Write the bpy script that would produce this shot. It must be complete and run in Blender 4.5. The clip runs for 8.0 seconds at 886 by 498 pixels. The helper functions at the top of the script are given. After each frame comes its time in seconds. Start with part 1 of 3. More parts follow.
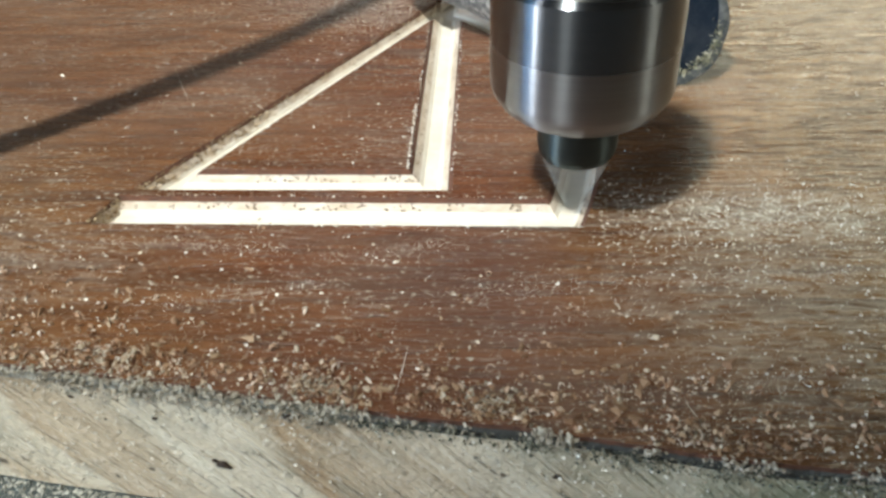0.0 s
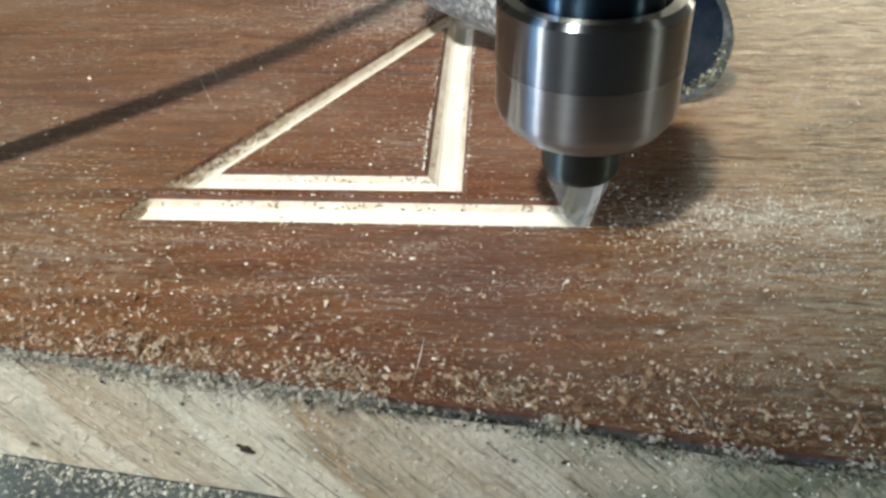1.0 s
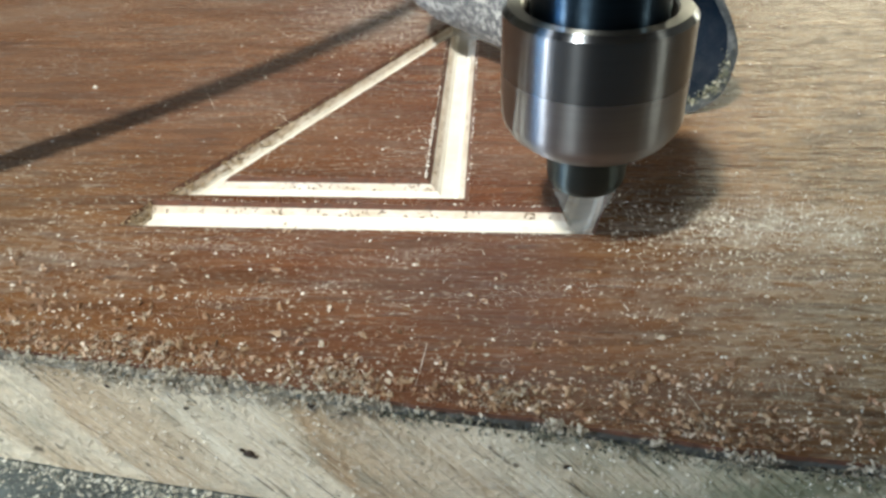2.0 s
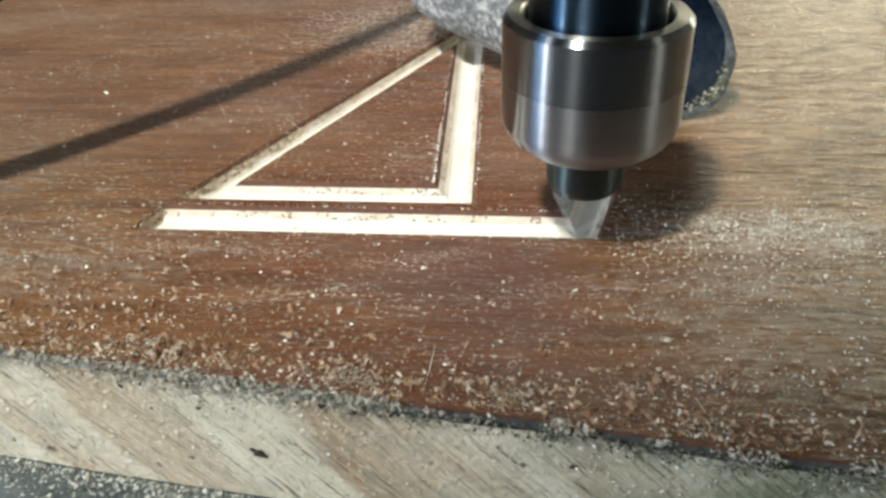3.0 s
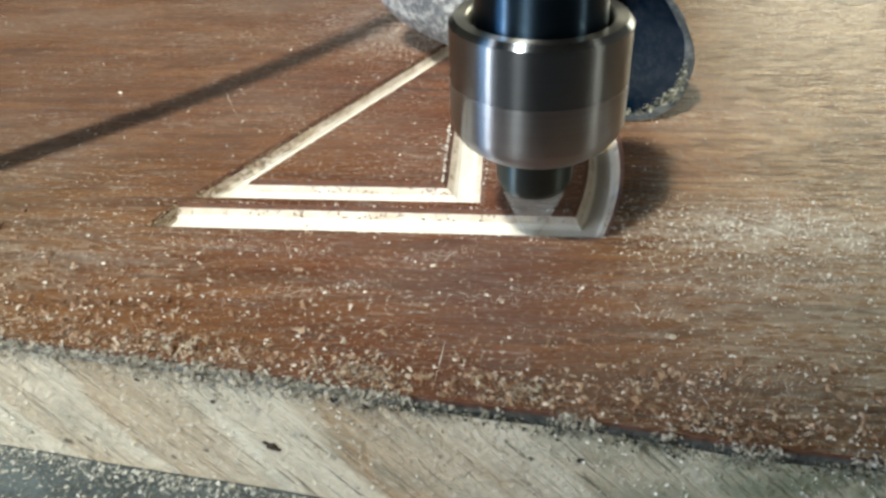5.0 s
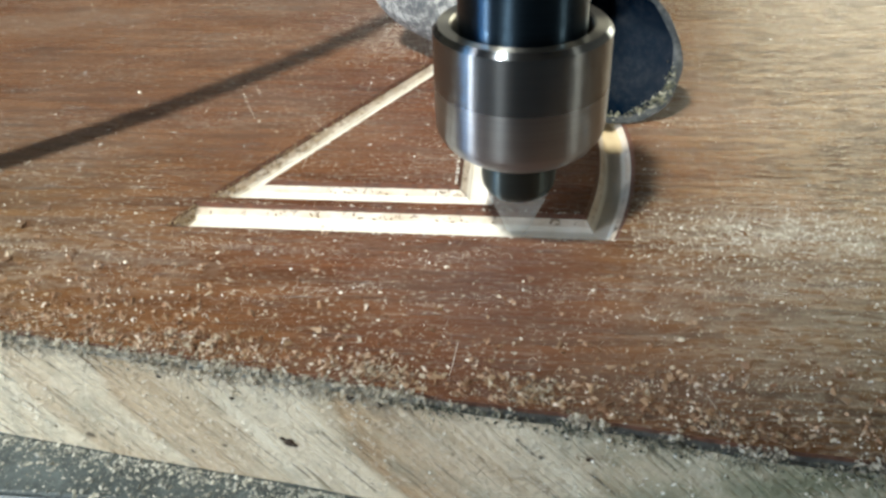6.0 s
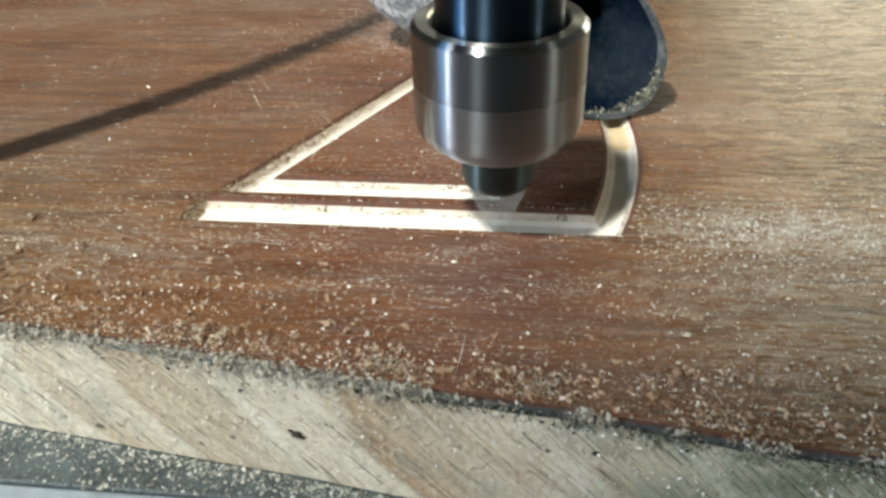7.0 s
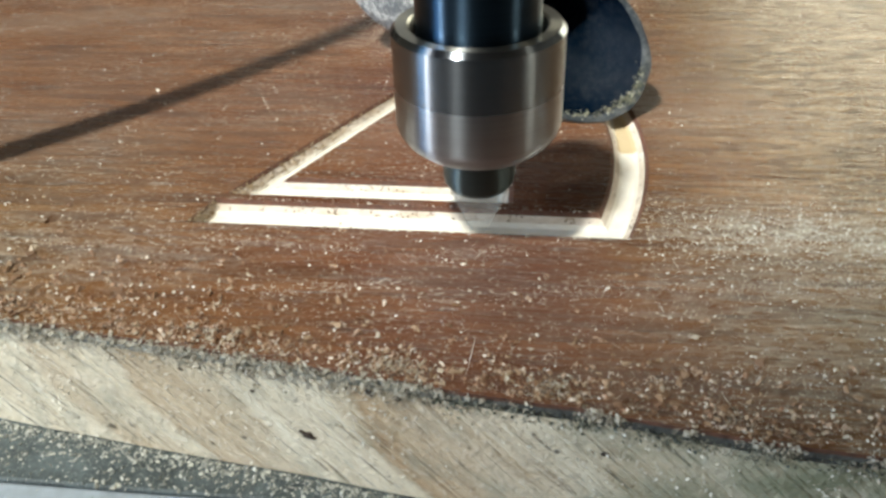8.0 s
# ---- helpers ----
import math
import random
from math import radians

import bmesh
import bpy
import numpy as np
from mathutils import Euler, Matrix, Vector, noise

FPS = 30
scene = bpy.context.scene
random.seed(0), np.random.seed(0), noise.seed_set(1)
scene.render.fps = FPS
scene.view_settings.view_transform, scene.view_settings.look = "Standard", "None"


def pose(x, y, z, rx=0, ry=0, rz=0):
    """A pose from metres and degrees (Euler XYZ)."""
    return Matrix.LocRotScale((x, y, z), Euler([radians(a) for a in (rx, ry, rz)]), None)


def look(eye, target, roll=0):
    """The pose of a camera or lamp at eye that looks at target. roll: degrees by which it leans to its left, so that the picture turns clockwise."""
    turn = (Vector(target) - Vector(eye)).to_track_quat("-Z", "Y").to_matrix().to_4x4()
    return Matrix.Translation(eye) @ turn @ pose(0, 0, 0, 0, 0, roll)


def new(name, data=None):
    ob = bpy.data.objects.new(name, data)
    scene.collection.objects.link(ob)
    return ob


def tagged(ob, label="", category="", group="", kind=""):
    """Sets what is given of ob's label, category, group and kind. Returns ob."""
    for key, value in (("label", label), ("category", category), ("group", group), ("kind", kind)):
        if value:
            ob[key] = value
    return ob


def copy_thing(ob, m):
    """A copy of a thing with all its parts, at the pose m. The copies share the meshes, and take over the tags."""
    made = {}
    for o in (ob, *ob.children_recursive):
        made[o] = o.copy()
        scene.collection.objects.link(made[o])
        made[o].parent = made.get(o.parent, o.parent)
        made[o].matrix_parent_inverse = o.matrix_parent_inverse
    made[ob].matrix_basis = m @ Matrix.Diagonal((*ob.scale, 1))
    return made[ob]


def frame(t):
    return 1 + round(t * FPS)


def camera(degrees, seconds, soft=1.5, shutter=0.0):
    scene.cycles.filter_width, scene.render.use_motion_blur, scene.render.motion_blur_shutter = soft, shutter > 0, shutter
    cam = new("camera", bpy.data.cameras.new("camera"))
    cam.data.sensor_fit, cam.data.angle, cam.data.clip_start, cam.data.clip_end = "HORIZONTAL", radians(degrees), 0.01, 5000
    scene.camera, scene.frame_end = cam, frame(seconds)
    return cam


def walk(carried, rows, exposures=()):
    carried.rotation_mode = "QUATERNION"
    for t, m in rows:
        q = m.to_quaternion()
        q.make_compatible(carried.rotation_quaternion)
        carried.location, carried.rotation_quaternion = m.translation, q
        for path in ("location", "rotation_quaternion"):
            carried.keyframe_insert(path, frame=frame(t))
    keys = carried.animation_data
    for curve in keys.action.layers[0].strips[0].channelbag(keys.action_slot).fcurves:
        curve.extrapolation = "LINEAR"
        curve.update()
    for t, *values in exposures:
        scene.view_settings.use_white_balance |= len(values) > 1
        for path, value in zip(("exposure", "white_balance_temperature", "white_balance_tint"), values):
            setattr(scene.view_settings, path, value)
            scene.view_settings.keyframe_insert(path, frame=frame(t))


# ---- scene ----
cam = camera(58.0, 8.0, soft=3.0)
EYES = [
    (0.0, 0.00285, 0.01656, 0.05151, 4.99, -36.75, -2.55),
    (0.5, 0.00264, 0.01431, 0.05211, 5.42, -36.65, -2.42),
    (1.0, 0.00221, 0.01284, 0.05291, 5.53, -36.19, -2.25),
    (1.5, 0.00226, 0.01252, 0.05273, 5.61, -35.76, -2.26),
    (3.0, 0.00176, 0.01067, 0.05318, 5.90, -34.82, -2.15),
    (3.5, 0.00135, 0.01051, 0.05380, 6.09, -35.13, -2.31),
    (4.0, 0.00128, 0.01028, 0.05354, 6.10, -34.90, -2.17),
    (4.5, 0.00145, 0.00974, 0.05331, 6.08, -34.71, -2.16),
    (6.0, 0.00112, 0.00801, 0.05585, 7.20, -35.20, -2.25),
    (6.5, 0.00098, 0.00764, 0.05575, 7.34, -35.37, -2.27),
    (7.0, 0.00082, 0.00741, 0.05591, 7.60, -35.39, -2.17),
    (7.5, 0.00062, 0.00724, 0.05601, 7.70, -35.32, -2.26),
    (8.0, 0.00012, 0.00665, 0.05651, 7.82, -35.25, -2.20),
]
HELD = [(t, pose(x, y, z, 0, 0, yaw) @ pose(0, 0, 0, 90 + pitch) @ pose(0, 0, 0, 0, 0, roll)) for t, x, y, z, yaw, pitch, roll in EYES]
walk(cam, HELD, [(0.0, -0.14), (1.5, -0.11), (3.5, -0.09), (6.5, -0.03), (8.0, -0.02)])

# ---- light: the sun through the open side of the workshop, and the sky ----
SUN_EL, SUN_FROM = 61.0, (-0.62, -0.785)
to_sun = Vector((SUN_FROM[0], SUN_FROM[1], 0)).normalized() * math.cos(radians(SUN_EL)) + Vector((0, 0, math.sin(radians(SUN_EL))))
world = bpy.data.worlds.new("sky")
scene.world = world
world.use_nodes = True
wn = world.node_tree.nodes
sky = wn.new("ShaderNodeTexSky")
sky.sky_type = "NISHITA"
sky.sun_disc = False
sky.sun_elevation = radians(SUN_EL)
sky.sun_rotation = math.atan2(to_sun.x, to_sun.y)
world.node_tree.links.new(sky.outputs[0], wn["Background"].inputs["Color"])
wn["Background"].inputs["Strength"].default_value = 0.004
lamp = bpy.data.lights.new("sun", "SUN")
lamp.energy, lamp.angle, lamp.color = 5.25, radians(4.5), (0.98, 1.0, 0.93)
sun = new("sun", lamp)
sun.matrix_world = look(to_sun * 5, (0, 0, 0))


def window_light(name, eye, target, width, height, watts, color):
    """An area lamp in an opening, for the bright outdoors or an added streak."""
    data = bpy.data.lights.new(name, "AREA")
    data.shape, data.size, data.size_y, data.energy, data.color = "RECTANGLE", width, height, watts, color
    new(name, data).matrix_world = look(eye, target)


window_light("north_window_light", (1.175, 2.19, 0.45), (1.175, 0, 0.45), 1.35, 0.7, 15.0, (1.0, 0.97, 0.74))
window_light("east_window_light", (2.19, -0.55, 0.7), (0, -0.55, 0.7), 0.3, 1.0, 9.0, (1.0, 0.97, 0.78))
window_light("west_opening_light", (-1.58, -0.5, 0.45), (0, -0.5, 0.45), 0.45, 0.9, 15.0, (0.22, 0.58, 1.0))
# added narrow lamp that draws the white streak on the nut
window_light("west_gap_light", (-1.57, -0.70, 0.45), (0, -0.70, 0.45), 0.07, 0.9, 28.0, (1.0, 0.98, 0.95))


# ---- materials ----
class Nodes:
    """A small builder for one node material."""

    def __init__(self, name):
        self.mat = bpy.data.materials.new(name)
        self.mat.use_nodes = True
        self.t = self.mat.node_tree
        self.b = self.t.nodes["Principled BSDF"]
        self.co = self.t.nodes.new("ShaderNodeTexCoord").outputs["Object"]

    def n(self, kind, **values):
        node = self.t.nodes.new(kind)
        for k, v in values.items():
            if isinstance(v, bpy.types.NodeSocket):
                self.t.links.new(v, node.inputs[k.replace("_", " ")])
            else:
                node.inputs[k.replace("_", " ")].default_value = v
        return node

    def scaled(self, sx, sy, sz, turn=(0, 0, 0)):
        node = self.t.nodes.new("ShaderNodeMapping")
        self.t.links.new(self.co, node.inputs["Vector"])
        node.inputs["Scale"].default_value = (sx, sy, sz)
        node.inputs["Rotation"].default_value = [radians(a) for a in turn]
        return node.outputs["Vector"]

    def noise(self, vec, scale=1.0, detail=4.0, rough=0.55, distort=0.0):
        return self.n("ShaderNodeTexNoise", Vector=vec, Scale=scale, Detail=detail, Roughness=rough, Distortion=distort).outputs["Fac"]

    def ramp(self, fac, stops):
        node = self.t.nodes.new("ShaderNodeValToRGB")
        self.t.links.new(fac, node.inputs["Fac"])
        e = node.color_ramp.elements
        while len(e) < len(stops):
            e.new(0.5)
        for el, (p, c) in zip(e, stops):
            el.position = p
            el.color = (*c, 1) if len(c) == 3 else (c[0], c[0], c[0], 1)
        return node.outputs["Color"]

    def mix(self, fac, a, b, mode="MIX"):
        node = self.t.nodes.new("ShaderNodeMix")
        node.data_type, node.blend_type = "RGBA", mode
        for sock, v in ((node.inputs[0], fac), (node.inputs[6], a), (node.inputs[7], b)):
            if isinstance(v, bpy.types.NodeSocket):
                self.t.links.new(v, sock)
            else:
                sock.default_value = v if isinstance(v, float) else (*v, 1)
        return node.outputs[2]

    def math(self, op, a, b=0.0):
        node = self.t.nodes.new("ShaderNodeMath")
        node.operation = op
        for sock, v in zip(node.inputs, (a, b)):
            if isinstance(v, bpy.types.NodeSocket):
                self.t.links.new(v, sock)
            else:
                sock.default_value = v
        return node.outputs[0]

    def put(self, **values):
        for k, v in values.items():
            sock = self.b.inputs[k.replace("_", " ")]
            if isinstance(v, bpy.types.NodeSocket):
                self.t.links.new(v, sock)
            else:
                sock.default_value = v
        return self.mat

    def bump(self, height, strength, distance):
        node = self.n("ShaderNodeBump", Height=height, Strength=strength, Distance=distance)
        self.t.links.new(node.outputs[0], self.b.inputs["Normal"])


def mahogany():
    m = Nodes("varnished_mahogany_veneer")
    grain = m.noise(m.scaled(48, 560, 300), 1, 6, 0.68, 0.9)
    broad = m.noise(m.scaled(9, 60, 60), 1, 4, 0.6, 1.2)
    pores = m.noise(m.scaled(130, 1500, 900), 1, 3, 0.6, 0.5)
    patch = m.noise(m.scaled(22, 30, 22), 1, 3, 0.5)
    col = m.ramp(grain, [(0.30, (0.052, 0.0180, 0.0080)), (0.5, (0.122, 0.038, 0.0150)), (0.70, (0.200, 0.074, 0.030))])
    col = m.mix(m.ramp(broad, [(0.40, (0.0,)), (0.7, (0.45,))]), col, (0.22, 0.088, 0.034))
    col = m.mix(m.ramp(patch, [(0.45, (0.0,)), (0.75, (0.6,))]), col, (0.075, 0.020, 0.010))
    # the red middle fades to ochre: painted sheen right, dust and reflection left
    sideways = m.math("ADD", m.math("MULTIPLY", m.n("ShaderNodeSeparateXYZ", Vector=m.co).outputs["X"], 5.0), m.math("MULTIPLY", patch, 0.35))
    sideways = m.math("ADD", sideways, 0.42)
    front = m.ramp(m.math("MULTIPLY", m.n("ShaderNodeSeparateXYZ", Vector=m.co).outputs["Y"], 5.0), [(0.42, (1.0,)), (0.60, (0.30,))])
    ochre = m.math("MAXIMUM", m.math("MULTIPLY", m.ramp(sideways, [(0.28, (0.62,)), (0.50, (0.03,))]), front), m.ramp(sideways, [(0.60, (0.0,)), (0.78, (0.72,))]))
    col = m.mix(ochre, col, m.ramp(grain, [(0.34, (0.055, 0.032, 0.011)), (0.5, (0.158, 0.092, 0.032)), (0.70, (0.262, 0.168, 0.070))]))
    col = m.mix(m.ramp(pores, [(0.61, (0.0,)), (0.69, (0.55,))]), col, (0.028, 0.010, 0.006))
    pit = m.ramp(pores, [(0.61, (0.0,)), (0.70, (1.0,))])
    dashes = m.noise(m.scaled(190, 950, 600), 1, 3, 0.55, 0.3)
    dash = m.math("MULTIPLY", m.ramp(dashes, [(0.54, (0.0,)), (0.60, (1.0,))]), m.math("ADD", m.math("MULTIPLY", m.math("MULTIPLY", ochre, m.ramp(m.math("MULTIPLY", m.n("ShaderNodeSeparateXYZ", Vector=m.co).outputs["Y"], 5.0), [(0.42, (0.2,)), (0.52, (1.0,))])), 1.0), 0.10))
    col = m.mix(m.math("MULTIPLY", dash, 0.8), col, (0.040, 0.020, 0.010))
    pit = m.math("MAXIMUM", pit, dash)
    # a deep red oval in the middle, towards the front
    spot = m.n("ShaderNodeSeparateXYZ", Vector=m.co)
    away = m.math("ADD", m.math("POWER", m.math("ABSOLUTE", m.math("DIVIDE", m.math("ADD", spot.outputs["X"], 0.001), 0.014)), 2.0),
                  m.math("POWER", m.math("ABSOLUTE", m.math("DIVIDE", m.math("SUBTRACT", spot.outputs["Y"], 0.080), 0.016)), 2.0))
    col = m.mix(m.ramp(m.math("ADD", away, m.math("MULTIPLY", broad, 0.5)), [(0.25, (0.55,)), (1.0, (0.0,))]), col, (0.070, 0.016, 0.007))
    # pale dust rubbed into the grain, in streaks and in fine specks
    streak = m.noise(m.scaled(240, 1900, 300), 1, 5, 0.75, 0.6)
    where = m.noise(m.scaled(30, 75, 30, (0, 0, 8)), 1, 3, 0.6)
    dust = m.math("MULTIPLY", m.ramp(streak, [(0.54, (0.0,)), (0.68, (1.0,))]), m.ramp(where, [(0.46, (0.0,)), (0.66, (0.42,))]))
    specks = m.noise(m.scaled(1500, 1900, 1500), 1, 2, 0.5)
    dust = m.math("MAXIMUM", dust, m.math("MULTIPLY", m.ramp(specks, [(0.60, (0.0,)), (0.69, (0.9,))]), m.ramp(where, [(0.40, (0.1,)), (0.6, (0.8,))])))
    film = m.noise(m.scaled(16, 22, 16), 1, 4, 0.6)
    dust = m.math("ADD", dust, m.ramp(film, [(0.40, (0.0,)), (0.72, (0.12,))]))
    # thin layers of flour: beside the cut, along the front, and thinly at the far left
    place = m.n("ShaderNodeSeparateXYZ", Vector=m.co)
    cloud = m.noise(m.scaled(260, 700, 260), 1, 5, 0.75, 0.4)
    for cx, cy, rx, ry, most in ((0.036, 0.0915, 0.024, 0.0065, 0.75), (0.030, 0.075, 0.030, 0.016, 0.35), (-0.062, 0.082, 0.035, 0.012, 0.30), (-0.055, 0.150, 0.04, 0.035, 0.10)):
        far = m.math("ADD", m.math("POWER", m.math("ABSOLUTE", m.math("DIVIDE", m.math("SUBTRACT", place.outputs["X"], cx), rx)), 2.0),
                     m.math("POWER", m.math("ABSOLUTE", m.math("DIVIDE", m.math("SUBTRACT", place.outputs["Y"], cy), ry)), 2.0))
        layer = m.math("MULTIPLY", m.ramp(far, [(0.0, (most,)), (1.0, (0.0,))]), m.ramp(cloud, [(0.44, (0.0,)), (0.66, (1.0,))]))
        dust = m.math("MAXIMUM", dust, layer)
    col = m.mix(dust, col, (0.55, 0.52, 0.43))
    relief = m.math("ADD", m.math("MULTIPLY", grain, 0.4), m.math("MULTIPLY", m.noise(m.scaled(170, 1000, 600), 1, 4, 0.6, 0.8), 0.4))
    m.bump(m.math("SUBTRACT", relief, m.math("MULTIPLY", pit, 0.35)), 0.65, 0.0007)
    rough = m.math("ADD", m.ramp(grain, [(0.3, (0.30,)), (0.7, (0.19,))]), m.math("ADD", m.math("MULTIPLY", dust, 0.4), m.math("MULTIPLY", pit, 0.25)))
    return m.put(Base_Color=col, Roughness=rough, Specular_IOR_Level=0.5)


def cut_wood(name, light, dark, pits=False):
    m = Nodes(name)
    fine = m.noise(m.scaled(260, 260, 900), 1, 5, 0.7)
    broad = m.noise(m.scaled(60, 60, 500), 1, 3, 0.5)
    col = m.mix(m.ramp(fine, [(0.35, (0.0,)), (0.7, (1.0,))]), dark, light)
    col = m.mix(m.ramp(broad, [(0.45, (0.0,)), (0.75, (0.35,))]), col, dark)
    if pits:
        hole = m.n("ShaderNodeTexVoronoi", Vector=m.scaled(2100, 2100, 2600), Scale=1.0).outputs["Distance"]
        some = m.noise(m.scaled(420, 420, 1100), 1, 3, 0.6)
        spot = m.math("MULTIPLY", m.ramp(hole, [(0.26, (1.0,)), (0.40, (0.0,))]), m.ramp(some, [(0.50, (0.0,)), (0.58, (1.0,))]))
        col = m.mix(m.math("MULTIPLY", spot, 0.85), col, (0.20, 0.12, 0.06))
        m.bump(m.math("SUBTRACT", m.math("MULTIPLY", fine, 0.5), spot), 1.0, 0.0006)
    else:
        # darker ochre right of x = 12.2 mm and behind y = 114.6 mm
        xyz = m.n("ShaderNodeSeparateXYZ", Vector=m.co)
        ochre_part = m.math("MULTIPLY", m.math("GREATER_THAN", xyz.outputs["Y"], 0.1146), m.math("GREATER_THAN", xyz.outputs["X"], 0.0122))
        col = m.mix(m.math("MULTIPLY", ochre_part, 0.75), col, (0.56, 0.40, 0.17))
        m.bump(fine, 0.8, 0.0005)
    return m.put(Base_Color=col, Roughness=0.75)


def core_face():
    """Sawn end face of the board: pale wood with slanting brown streaks, cracks and grime."""
    m = Nodes("weathered_pale_core_wood")
    xyz = m.n("ShaderNodeSeparateXYZ", Vector=m.co)
    x, z = xyz.outputs["X"], xyz.outputs["Z"]
    along = m.math("SUBTRACT", m.math("MULTIPLY", x, 0.70), m.math("MULTIPLY", z, 0.71))
    across = m.math("ADD", m.math("MULTIPLY", x, 0.71), m.math("MULTIPLY", z, 0.70))

    def streaks(a, c):
        return m.n("ShaderNodeCombineXYZ", X=m.math("MULTIPLY", along, a), Z=m.math("MULTIPLY", across, c)).outputs[0]
    bands = m.noise(streaks(26, 150), 1, 4, 0.6, 0.5)
    fine = m.noise(streaks(70, 900), 1, 5, 0.65, 0.3)
    # brown tongues with a sharp, bowed side
    bow = m.math("MULTIPLY", m.math("POWER", m.math("ABSOLUTE", m.math("MINIMUM", m.math("ADD", z, 0.0035), 0.0)), 2.0), 42.0)
    bent = m.math("ADD", m.math("SUBTRACT", x, bow), m.math("MULTIPLY", m.noise(streaks(90, 260), 1, 4, 0.65), 0.005))
    wedge = m.ramp(m.math("ADD", m.math("MULTIPLY", bent, 10.0), 0.575),
                   [(0.02, (0.0,)), (0.03, (0.4,)), (0.10, (0.0,)), (0.14, (0.0,)), (0.152, (0.65,)), (0.22, (0.35,)), (0.30, (0.0,)), (0.412, (0.0,)), (0.425, (0.95,)), (0.50, (0.55,)), (0.60, (0.1,)), (0.66, (0.0,)), (0.70, (0.3,)), (0.78, (0.0,))])
    col = m.ramp(bands, [(0.32, (0.47, 0.385, 0.265)), (0.46, (0.66, 0.585, 0.44)), (0.75, (0.79, 0.745, 0.61))])
    col = m.mix(wedge, col, m.ramp(fine, [(0.4, (0.50, 0.37, 0.23)), (0.6, (0.33, 0.21, 0.11))]))
    cracks = m.noise(streaks(120, 1700), 1, 2, 0.5, 0.2)
    col = m.mix(m.ramp(cracks, [(0.63, (0.0,)), (0.68, (0.85,))]), col, (0.10, 0.07, 0.045))
    gaps = m.noise(streaks(130, 1250), 1, 3, 0.6, 0.4)
    col = m.mix(m.ramp(gaps, [(0.64, (0.0,)), (0.69, (0.8,))]), col, (0.09, 0.065, 0.04))
    col = m.mix(m.ramp(fine, [(0.55, (0.0,)), (0.66, (0.6,))]), col, (0.27, 0.19, 0.12))
    grime = m.noise(m.scaled(140, 140, 140), 1, 6, 0.7)
    col = m.mix(m.ramp(grime, [(0.50, (0.0,)), (0.68, (0.6,))]), col, (0.32, 0.31, 0.24))
    fuzz = m.noise(m.scaled(1100, 1100, 1100), 1, 4, 0.7)
    col = m.mix(m.ramp(fuzz, [(0.54, (0.0,)), (0.68, (0.4,))]), col, (0.82, 0.77, 0.66))
    # green-grey tint with the right side's shade painted in, stronger towards the right
    green_shade = m.math("MULTIPLY", m.ramp(m.math("MULTIPLY", x, 16.0), [(0.0, (0.0,)), (0.4, (1.0,))]), m.ramp(grime, [(0.36, (0.25,)), (0.6, (1.0,))]))
    col = m.mix(m.math("MULTIPLY", green_shade, 0.85), col, (0.18, 0.205, 0.125))
    spots = m.noise(m.scaled(420, 420, 420), 1, 2, 0.5)
    col = m.mix(m.ramp(spots, [(0.70, (0.0,)), (0.75, (0.85,))]), col, (0.06, 0.045, 0.03))
    m.bump(m.math("ADD", fine, m.math("ADD", m.math("MULTIPLY", fuzz, 0.5), m.math("MULTIPLY", grime, 0.4))), 1.0, 0.0009)
    return m.put(Base_Color=col, Roughness=0.85)


def edge_grime():
    """The dark weathered joint under the veneer, grey with dust in places."""
    m = Nodes("dark_weathered_edge")
    wide = m.noise(m.scaled(38, 38, 38), 1, 3, 0.6)
    fine = m.noise(m.scaled(700, 700, 700), 1, 5, 0.7)
    side = m.ramp(m.math("MULTIPLY", m.n("ShaderNodeSeparateXYZ", Vector=m.co).outputs["X"], -14.0), [(0.0, (0.08,)), (0.45, (1.0,))])
    f = m.math("MULTIPLY", m.ramp(wide, [(0.40, (0.3,)), (0.58, (1.0,))]), m.ramp(fine, [(0.36, (0.0,)), (0.56, (1.0,))]))
    f = m.math("MULTIPLY", f, side)
    m.bump(fine, 0.9, 0.0006)
    return m.put(Base_Color=m.mix(f, m.mix(m.math("MULTIPLY", side, 0.8), (0.022, 0.025, 0.024), (0.40, 0.40, 0.34)), (0.55, 0.55, 0.50)), Roughness=0.85)


def plain(name, color, rough=0.6, metal=0.0, var=0.25, scale=120.0, bump=0.2, deep=0.0003):
    m = Nodes(name)
    a = m.noise(m.scaled(scale, scale, scale), 1, 6, 0.65)
    b = m.noise(m.scaled(scale * 9, scale * 9, scale * 9), 1, 3, 0.6)
    f = m.math("ADD", m.math("MULTIPLY", a, 0.6), m.math("MULTIPLY", b, 0.4))
    col = m.ramp(f, [(0.35, [c * (1 - var) for c in color]), (0.65, [min(1, c * (1 + var)) for c in color])])
    m.bump(f, bump, deep)
    return m.put(Base_Color=col, Roughness=m.ramp(a, [(0.3, (rough * 0.85,)), (0.7, (min(1, rough * 1.15),))]), Metallic=metal)


